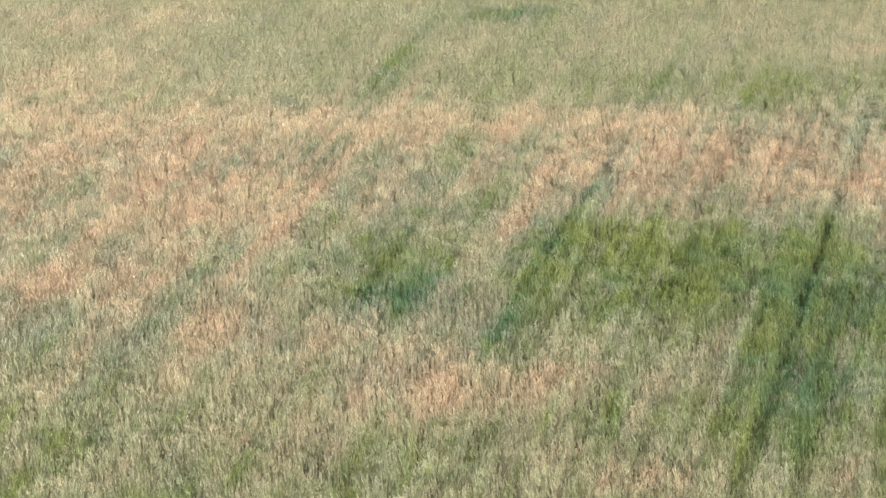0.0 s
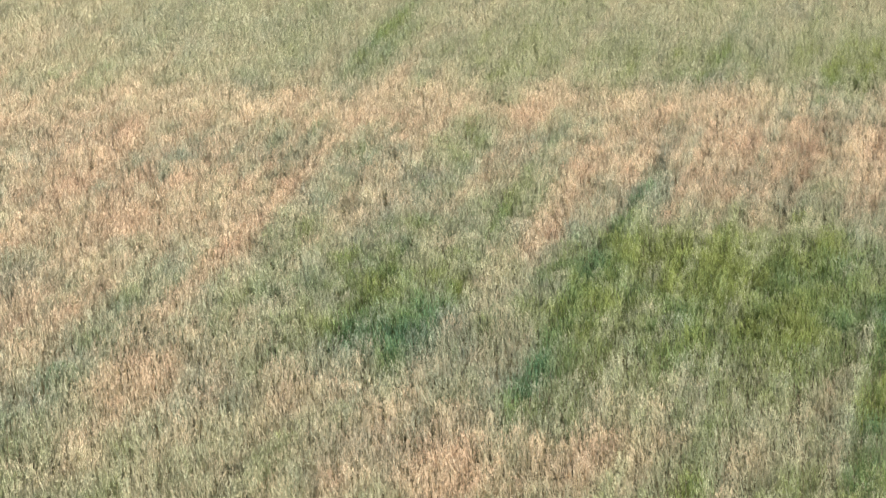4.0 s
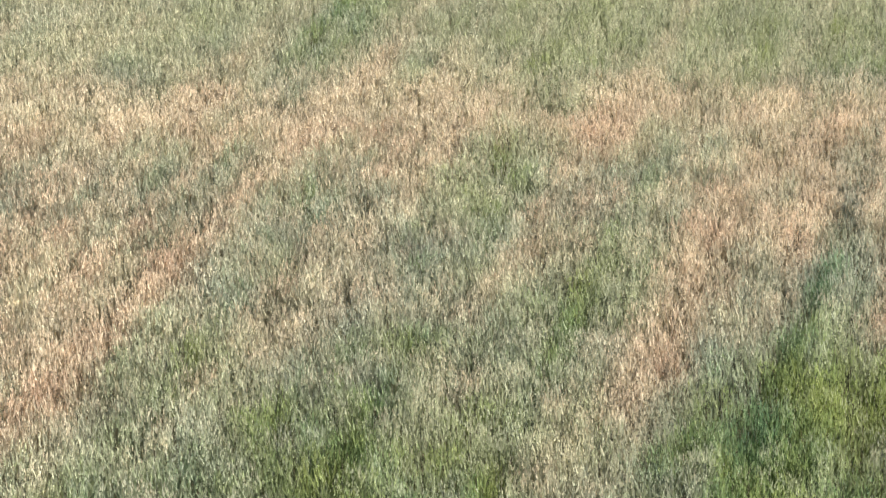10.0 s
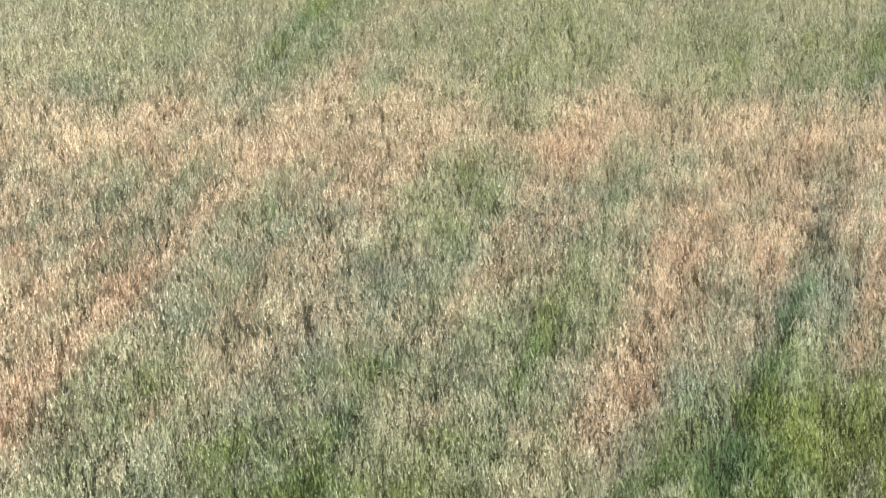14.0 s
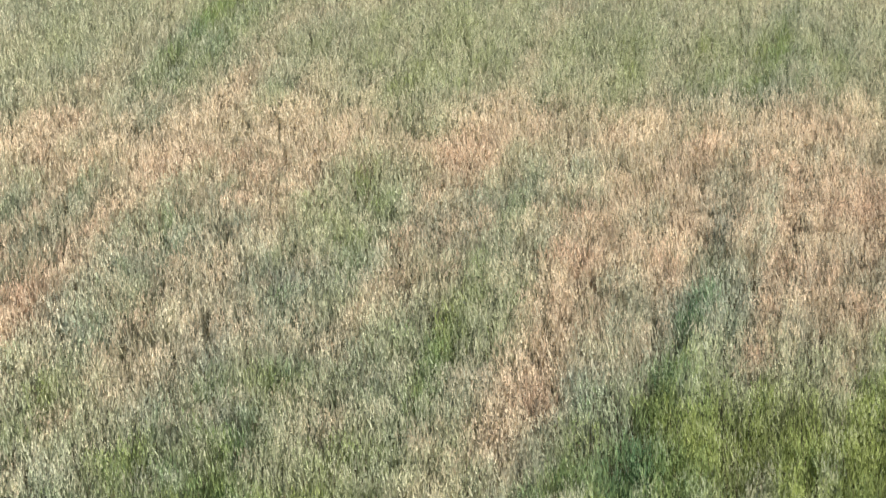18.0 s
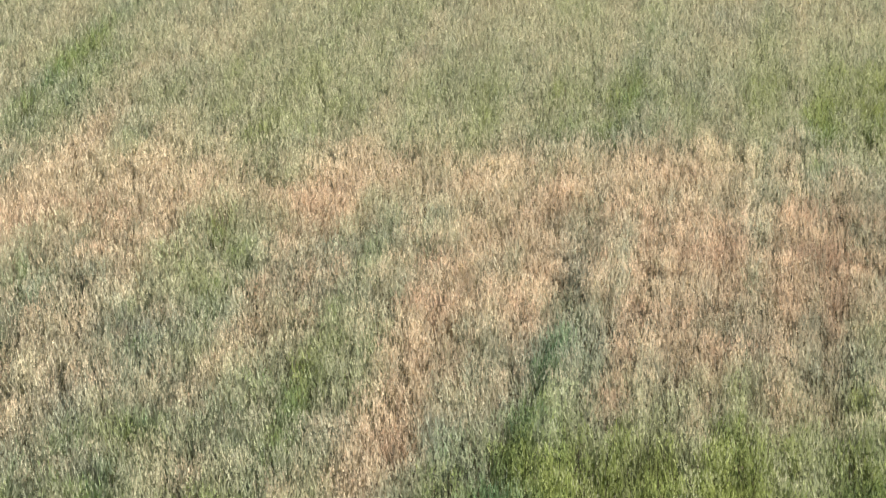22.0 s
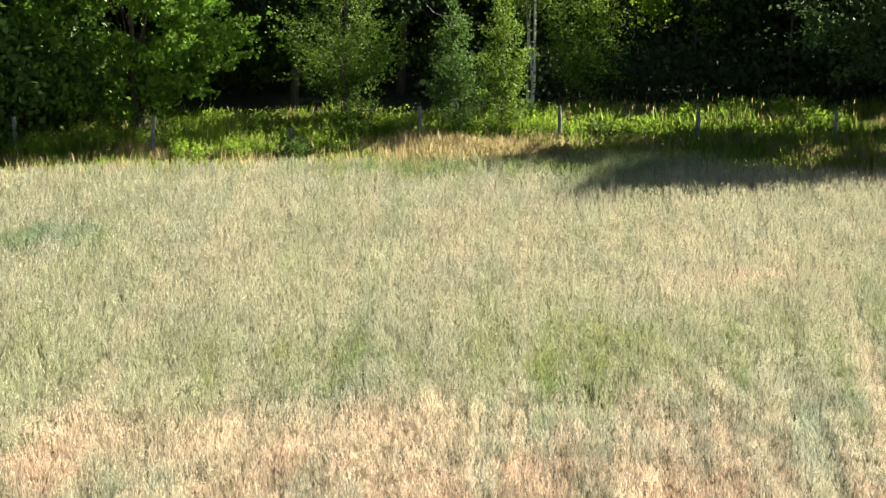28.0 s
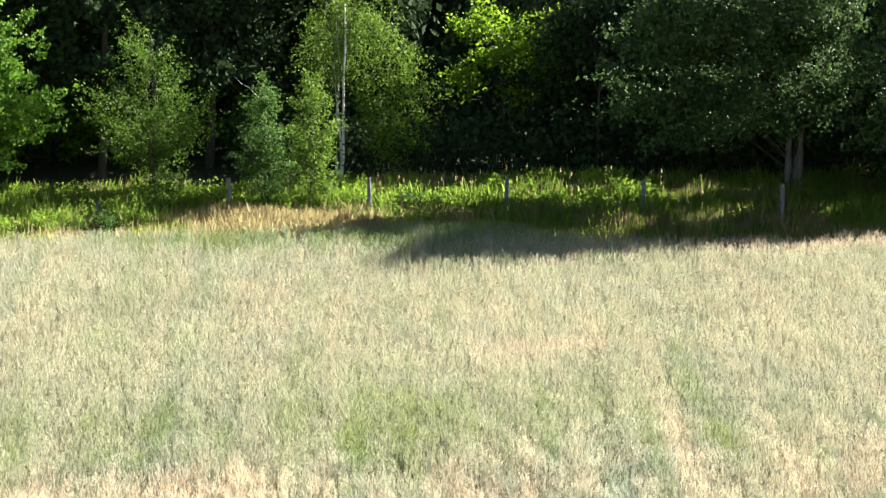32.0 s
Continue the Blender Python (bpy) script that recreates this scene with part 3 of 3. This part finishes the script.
# leaf colour carries part of the sunlight on this bush
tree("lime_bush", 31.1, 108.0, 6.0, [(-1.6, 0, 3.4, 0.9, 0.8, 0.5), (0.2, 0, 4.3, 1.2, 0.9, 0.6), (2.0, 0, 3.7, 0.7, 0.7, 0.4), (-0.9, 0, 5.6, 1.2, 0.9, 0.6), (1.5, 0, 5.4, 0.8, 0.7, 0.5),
      (0.6, 0, 2.6, 1.0, 0.7, 0.4)], 105, 16, 0.17, 0.24, LEAF_SUN_GLIMPSE, BARK,
     "yellow-green bush deep in the wood, sunlight partly put into its leaves", "tree", 17, 0.08, limbs=8, twig=0.8)

# oaks out of view on the right, added to shade crop and verge
for i, (sx, sy, base, top) in enumerate([(47.5, 95.4, 6.4, 13.6), (50.2, 94.5, 1.6, 10.5), (55.0, 96.0, 3.0, 12.5)]):
    mid, half = (base + top) / 2, (top - base) / 2
    tree("unseen_oak", sx, sy, top - 0.6, [(0, 0, mid, 2.6, 1.7, half), (1.0, 0, mid - half * 0.5, 2.4, 1.6, half * 0.5), (-0.8, 0, mid + half * 0.5, 2.2, 1.5, half * 0.5)], 640, 26, 0.26, 0.36,
         LEAF_DARK, BARK, "unseen tall oak with a dense crown, placed to shade crop and verge", "tree", 90 + i, 0.22, limbs=14)

# (47.2, 100.4), (45.0, 98.6) and (50.5, 106.6) are unseen, added to block sun
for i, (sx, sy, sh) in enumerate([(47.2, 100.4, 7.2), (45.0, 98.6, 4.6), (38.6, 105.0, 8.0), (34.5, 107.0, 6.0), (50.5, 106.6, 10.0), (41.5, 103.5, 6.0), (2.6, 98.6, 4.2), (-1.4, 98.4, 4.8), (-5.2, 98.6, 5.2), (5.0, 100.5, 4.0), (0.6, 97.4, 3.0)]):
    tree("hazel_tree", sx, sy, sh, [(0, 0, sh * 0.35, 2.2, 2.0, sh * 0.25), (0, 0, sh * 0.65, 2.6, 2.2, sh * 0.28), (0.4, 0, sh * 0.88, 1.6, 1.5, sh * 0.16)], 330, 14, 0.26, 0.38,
         # left bushes take brighter leaves, the others leaves darkened for shade
         LEAF_ALDER if sx < 6 else LEAF_WOOD_SHADED, BARK, "dense hazel bush at the wood edge, leaf colour chosen for light or shade", "tree", 80 + i, 0.08, stems=3, limbs=10)

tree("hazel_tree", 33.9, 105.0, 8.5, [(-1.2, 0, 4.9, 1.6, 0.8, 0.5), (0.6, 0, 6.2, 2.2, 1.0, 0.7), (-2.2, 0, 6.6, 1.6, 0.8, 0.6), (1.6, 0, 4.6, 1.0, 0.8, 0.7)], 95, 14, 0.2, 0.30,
     LEAF_WOOD_SHADED, BARK, "thin hazel tree with open branches, leaves darkened for shade", "tree", 95, 0.07, limbs=16, twig=0.8)
# saplings added in the shade; their bright leaves imitate glimpses of sunlight
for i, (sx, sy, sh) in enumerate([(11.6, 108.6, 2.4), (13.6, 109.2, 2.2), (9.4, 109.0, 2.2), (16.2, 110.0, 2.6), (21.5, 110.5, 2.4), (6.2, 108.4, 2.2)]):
    tree("glimpse_sapling", sx, sy, sh, [(0, 0, sh * 0.45, 1.1, 0.9, 0.6), (0.3, 0, sh * 0.8, 0.8, 0.7, 0.5)], 46, 14, 0.16, 0.20, LEAF_SUN_GLIMPSE, BARK,
         "yellow-green sapling standing in for sunlight between the forest trunks", "tree", 130 + i, 0.03, limbs=6)

# the wood behind: each tree tall and dense, shade put into its leaves
rng_wood = np.random.default_rng(40)
wood_spots = [(-9, 101), (-4.5, 103), (0.5, 102.5), (4, 105), (9.5, 105.5), (14.5, 106.5), (19, 108), (24, 111), (29, 113.5),
              (-7, 110), (-1, 111), (5, 112), (11, 112.5), (17, 114), (23, 117), (28, 120), (38.5, 117), (45, 119), (20, 121), (13, 120), (6, 119), (-2, 119),
              # trees beyond x 50 are unseen, added to keep sun off the wood
              (34, 124), (40, 124), (26, 126), (46, 119), (48, 110.5), (54, 111), (52, 114), (58, 109), (60, 113), (66, 112), (57, 120), (65, 115)]
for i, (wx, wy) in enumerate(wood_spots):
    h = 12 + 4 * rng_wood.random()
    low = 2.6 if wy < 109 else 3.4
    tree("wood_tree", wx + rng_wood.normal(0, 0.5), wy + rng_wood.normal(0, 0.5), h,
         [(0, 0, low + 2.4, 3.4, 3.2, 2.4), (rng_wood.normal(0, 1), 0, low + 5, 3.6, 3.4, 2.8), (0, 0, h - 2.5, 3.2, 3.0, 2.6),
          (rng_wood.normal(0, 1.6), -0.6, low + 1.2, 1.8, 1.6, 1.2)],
         240 if wy < 109 else 160, 24 if wy < 109 else 16, 0.27 if wy < 109 else 0.34, 0.30 if wy < 109 else 0.36, LEAF_WOOD_SHADED, BARK, "tall forest tree standing in shade, leaves darkened to match", "tree", 100 + i, 0.14 + 0.08 * rng_wood.random(), limbs=7)


# undergrowth that closes the wood and covers sunlit floor, in shade-darkened leaves
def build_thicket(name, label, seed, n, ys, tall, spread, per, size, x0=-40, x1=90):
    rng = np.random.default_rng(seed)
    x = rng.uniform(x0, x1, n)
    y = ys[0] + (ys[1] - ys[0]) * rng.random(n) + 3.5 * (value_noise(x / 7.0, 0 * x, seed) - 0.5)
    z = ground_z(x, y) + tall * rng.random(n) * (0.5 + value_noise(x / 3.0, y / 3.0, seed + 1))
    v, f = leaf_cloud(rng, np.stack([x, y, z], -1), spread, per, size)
    return tagged(mesh_object(name, v, f, LEAF_WOOD_SHADED), label, "thicket", kind="stuff")


build_thicket("far_thicket", "dense undergrowth far back in the wood, leaves darkened for shade", 55, 3400, (121, 146), 14, 1.0, 14, 0.9)
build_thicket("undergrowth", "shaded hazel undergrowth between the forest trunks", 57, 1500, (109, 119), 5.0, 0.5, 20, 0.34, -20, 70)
build_thicket("shade_scrub", "low scrub under the trees, leaves darkened for shade", 59, 950, (102.5, 109), 2.0, 0.4, 16, 0.26, 20, 62)


# ---- verge ----
def blade_material(name, dark, mid, light):
    return leaf_material(name, dark, mid, light, 0.58, 0.6)


GRASS = blade_material("verge_grass", (0.09, 0.16, 0.022), (0.21, 0.32, 0.042), (0.36, 0.45, 0.09))
DRY = blade_material("dry_grass", (0.26, 0.21, 0.085), (0.40, 0.335, 0.16), (0.55, 0.48, 0.30))


def blades(rng, x, y, tall, wide):
    """Bent grass blades of two triangles."""
    n = len(x)
    foot = np.stack([x, y, ground_z(x, y) - 0.02], -1)
    a = rng.random(n) * 2 * np.pi
    s = np.stack([np.cos(a), np.sin(a), 0 * a], -1) * wide[:, None]
    lean = rng.normal(0, 0.10, (n, 3)) * tall[:, None]
    lean[:, 2] = 0
    mid = foot + lean * 0.4 + np.stack([0 * a, 0 * a, tall * 0.55], -1)
    tip = foot + lean * 1.3 + np.stack([0 * a, 0 * a, tall], -1)
    v = np.stack([foot, mid - s, tip, mid + s], 1).reshape(-1, 3)
    i = np.arange(n)[:, None] * 4
    return v, np.concatenate([i + [0, 1, 2], i + [0, 2, 3]])


def build_verge():
    rng = np.random.default_rng(61)
    tufts = 21000
    tx = rng.uniform(-8, 50, tufts)
    edge = field_edge(tx)
    ty = edge + 0.1 + (102.0 - edge) * rng.random(tufts) ** 1.15
    dry = 1.3 * np.exp(-(((tx - 19.2) / 2.7) ** 4 + ((ty - 94.9) / 1.9) ** 4)) + 0.9 * np.exp(-(((tx - 26.0) / 2.2) ** 2 + ((ty - 101.0) / 1.4) ** 2))
    dry += 0.5 * value_noise(tx / 1.5, ty / 1.0, 62) ** 2.5
    is_dry = rng.random(tufts) < np.clip(dry, 0, 0.95)
    rise = np.clip((ty - edge) / 6, 0, 1)
    tall = (0.5 + 0.5 * rng.random(tufts)) * np.where(is_dry, (0.45 + 0.4 * rise) * (0.8 + 0.5 * value_noise(tx / 1.0, ty / 0.8, 63)),
                                                       (0.22 + 0.80 * rise ** 1.5) * (0.45 + 0.9 * value_noise(tx / 1.0, ty / 0.8, 63)))
    for name, pick, mat, per, label in (("verge_grass", ~is_dry, GRASS, 8, "tall rank green grass and herbs along the fence"),
                                        ("dry_grass", is_dry, DRY, 20, "bleached dry grass along the fence")):
        n = pick.sum() * per
        least, thin = (0.5, 0.005) if mat is GRASS else (0.72, 0.0045)
        wide = 0.20 if mat is GRASS else 0.34
        x, y = np.repeat(tx[pick], per) + rng.normal(0, wide, n), np.repeat(ty[pick], per) + rng.normal(0, wide, n)
        y = np.maximum(y, field_edge(x) + 0.02)
        v, f = blades(rng, x, y, np.repeat(tall[pick], per) * (least + 0.6 * (1 - least) * 2 * rng.random(n)), thin + 1.2 * thin * rng.random(n))
        tagged(mesh_object(name, v, f, mat), label, "grass", kind="stuff")
    # leafy weeds between the grass
    n = 9500
    x, y = rng.uniform(-6, 46, n), 93.4 + 9.0 * rng.random(n) ** 1.1
    keep = np.abs(x - 19.2) + 1.2 * np.clip(y - 96.6, 0, 9) > 2.6
    keep &= (x > 6.5 + 2 * rng.random(n)) & ((x < 34) | (rng.random(n) < 0.3))
    x, y = x[keep], y[keep]
    z = ground_z(x, y) + (0.10 + 0.6 * rng.random(len(x))) * (0.3 + 0.8 * value_noise(x / 1.1, y / 0.9, 66)) * np.clip(0.3 + (y - 93.4) / 5, 0, 1)
    v, f = leaf_cloud(rng, np.stack([x, y, z], -1), 0.11, 9, 0.085)
    tagged(mesh_object("verge_weeds", v, f, GRASS), "low leafy weeds filling the sunlit verge", "weeds", kind="stuff")
    # seed heads on long stalks over the back of the verge
    n = 230
    x, y = rng.uniform(23.5, 34.5, n), 97.6 + 4.5 * rng.random(n)
    tallness = 0.65 + 0.75 * rng.random(n) ** 1.6
    foot = np.stack([x, y, ground_z(x, y)], -1)
    top = foot + np.stack([rng.normal(0, 0.10, n), rng.normal(0, 0.10, n), tallness], -1)
    a = rng.random(n) * np.pi
    side = np.stack([np.cos(a), np.sin(a), 0 * a], -1)
    stalk = np.stack([foot - side * 0.006, foot + side * 0.006, top], 1)
    head = [np.stack([top - [0, 0, 0.02], top + side * k * 0.013 + [0, 0, 0.08], top + [0, 0, 0.20]], 1) for k in (-1, 1)]
    v = np.concatenate([stalk, *head]).reshape(-1, 3)
    tagged(mesh_object("grass_seed_heads", v, np.arange(len(v)).reshape(-1, 3), DRY), "tall pale grass stalks with seed heads", "grass", kind="stuff")


build_verge()
HERB = leaf_material("herb_leaf", (0.09, 0.17, 0.018), (0.19, 0.31, 0.030), (0.33, 0.43, 0.06), 0.5)
NETTLE = leaf_material("nettle_leaf", (0.03, 0.07, 0.014), (0.06, 0.12, 0.02), (0.10, 0.18, 0.04))


def herb_clump(x, y, wide, tall, leaf, label, seed, size=0.06):
    """A leafy herb clump: upright stems with leaves all the way up."""
    rng = np.random.default_rng(seed)
    root = tagged(new("herb_clump"), label, "herbs", "herb clumps along the fence")
    root.location = (x, y, float(ground_z(x, y)))
    k = int(26 * wide)
    sx, sy = rng.normal(0, wide * 0.3, k), rng.normal(0, wide * 0.22, k)
    h = tall * (0.55 + 0.45 * rng.random(k))
    tx, ty = sx + rng.normal(0, 0.10, k), sy + rng.normal(0, 0.10, k)
    vs, fs, cs, m = [], [], [], 0
    for i in range(k):
        v, f = tube([(sx[i], sy[i], 0), ((sx[i] + tx[i]) / 2, (sy[i] + ty[i]) / 2, h[i] * 0.5), (tx[i], ty[i], h[i])], [0.008, 0.006, 0.003], 4)
        vs.append(v), fs.append(f + m)
        m += len(v)
        for q in np.linspace(0.25, 1.0, 7):
            cs.append((sx[i] + (tx[i] - sx[i]) * q, sy[i] + (ty[i] - sy[i]) * q, h[i] * q))
    tagged(mesh_object("stalk_mass", np.concatenate(vs), np.concatenate(fs), leaf, root), kind="stuff")
    v, f = leaf_cloud(rng, np.array(cs), 0.06, 5, size * 1.15)
    mesh_object("foliage", v, f, leaf, root)
    return root


herb_rng = np.random.default_rng(70)
for i in range(64):
    hx = herb_rng.uniform(8.5, 33.5)
    hy = 96.8 + 4.0 * herb_rng.random()
    if 15.5 < hx < 22.5:
        hy = 97.6 + 2.6 * herb_rng.random()
    herb_clump(hx, hy, 0.8 + 0.9 * herb_rng.random(), 0.6 + 0.55 * herb_rng.random(), HERB, "sunlit yellow-green herbs growing among verge grass", 200 + i, 0.075)
for i, (hx, hy) in enumerate([(16.6, 98.0), (19.0, 97.9), (20.4, 97.7), (21.4, 97.5), (22.3, 97.8), (20.8, 98.4), (12.0, 95.4), (11.2, 95.0), (14.2, 96.4), (9.8, 95.2)]):
    herb_clump(hx, hy, 1.2, 0.95, HERB, "sunlit yellow-green herbs growing among verge grass", 400 + i)
for i, (hx, hy, w, h) in enumerate([(13.4, 94.8, 1.3, 0.95), (15.9, 97.6, 0.9, 1.0), (16.0, 98.6, 1.0, 1.5), (3.2, 96.0, 1.6, 1.5), (6.3, 96.4, 1.4, 1.4), (19.6, 97.8, 0.9, 1.2),
                                    (24.6, 97.0, 0.8, 0.9), (10.4, 97.6, 1.2, 1.1), (-2.0, 96.2, 1.8, 1.5), (0.4, 95.8, 1.6, 1.2), (1.8, 96.3, 1.5, 1.5), (5.0, 95.9, 1.5, 1.1), (7.2, 96.8, 1.2, 1.2), (-4.4, 96.0, 1.8, 1.4)]):
    # bright leaves replace missing sunlight here; left of it, dark ones deepen shade
    if 4.5 < hx < 12:
        herb_clump(hx, hy, w, h, HERB, "sunlit yellow-green herbs growing among verge grass", 300 + i)
    else:
        herb_clump(hx, hy, w, h, NETTLE, "dark green nettle clump in the verge", 300 + i, 0.075)


# ---- fence posts ----
def fence_post(x, y, tall, tilt_x, tilt_y, seed):
    rng = random.Random(seed)
    root = tagged(new("fence_post"), "weathered grey split-wood fence post in tall grass", "fence post", "posts of the old fence")
    root.location = (x, y, float(ground_z(x, y)) - 0.05)
    root.rotation_euler = (radians(tilt_y), radians(tilt_x), rng.random() * 3)
    bm = bmesh.new()
    bmesh.ops.create_cone(bm, segments=9, radius1=0.085, radius2=0.07, depth=tall, cap_ends=True)
    bmesh.ops.subdivide_edges(bm, edges=[e for e in bm.edges if abs((e.verts[0].co - e.verts[1].co).z) > 0.1], cuts=5)
    for v in bm.verts:
        v.co.z += tall / 2
        v.co.x += rng.uniform(-0.008, 0.008) + 0.012 * math.sin(v.co.z * 4 + seed)
        v.co.y += rng.uniform(-0.008, 0.008)
        if v.co.z > tall - 0.01:
            v.co.z += rng.uniform(-0.05, 0.04)
    part("post", bm, POST, root)
    return root


for i, (px, py, tall, tx, ty) in enumerate([(4.1, 96.7, 1.5, 1, 0), (8.67, 96.2, 1.55, 3, 1), (13.4, 96.7, 0.95, -4, 2), (18.08, 97.2, 1.55, 0, -1),
                                            (22.92, 96.6, 1.55, -1, 0), (27.78, 96.2, 1.5, 1, 1), (32.6, 95.6, 1.45, -2, 0), (36.6, 92.4, 1.75, 0, 1)]):
    fence_post(px, py, tall, tx, ty, i)
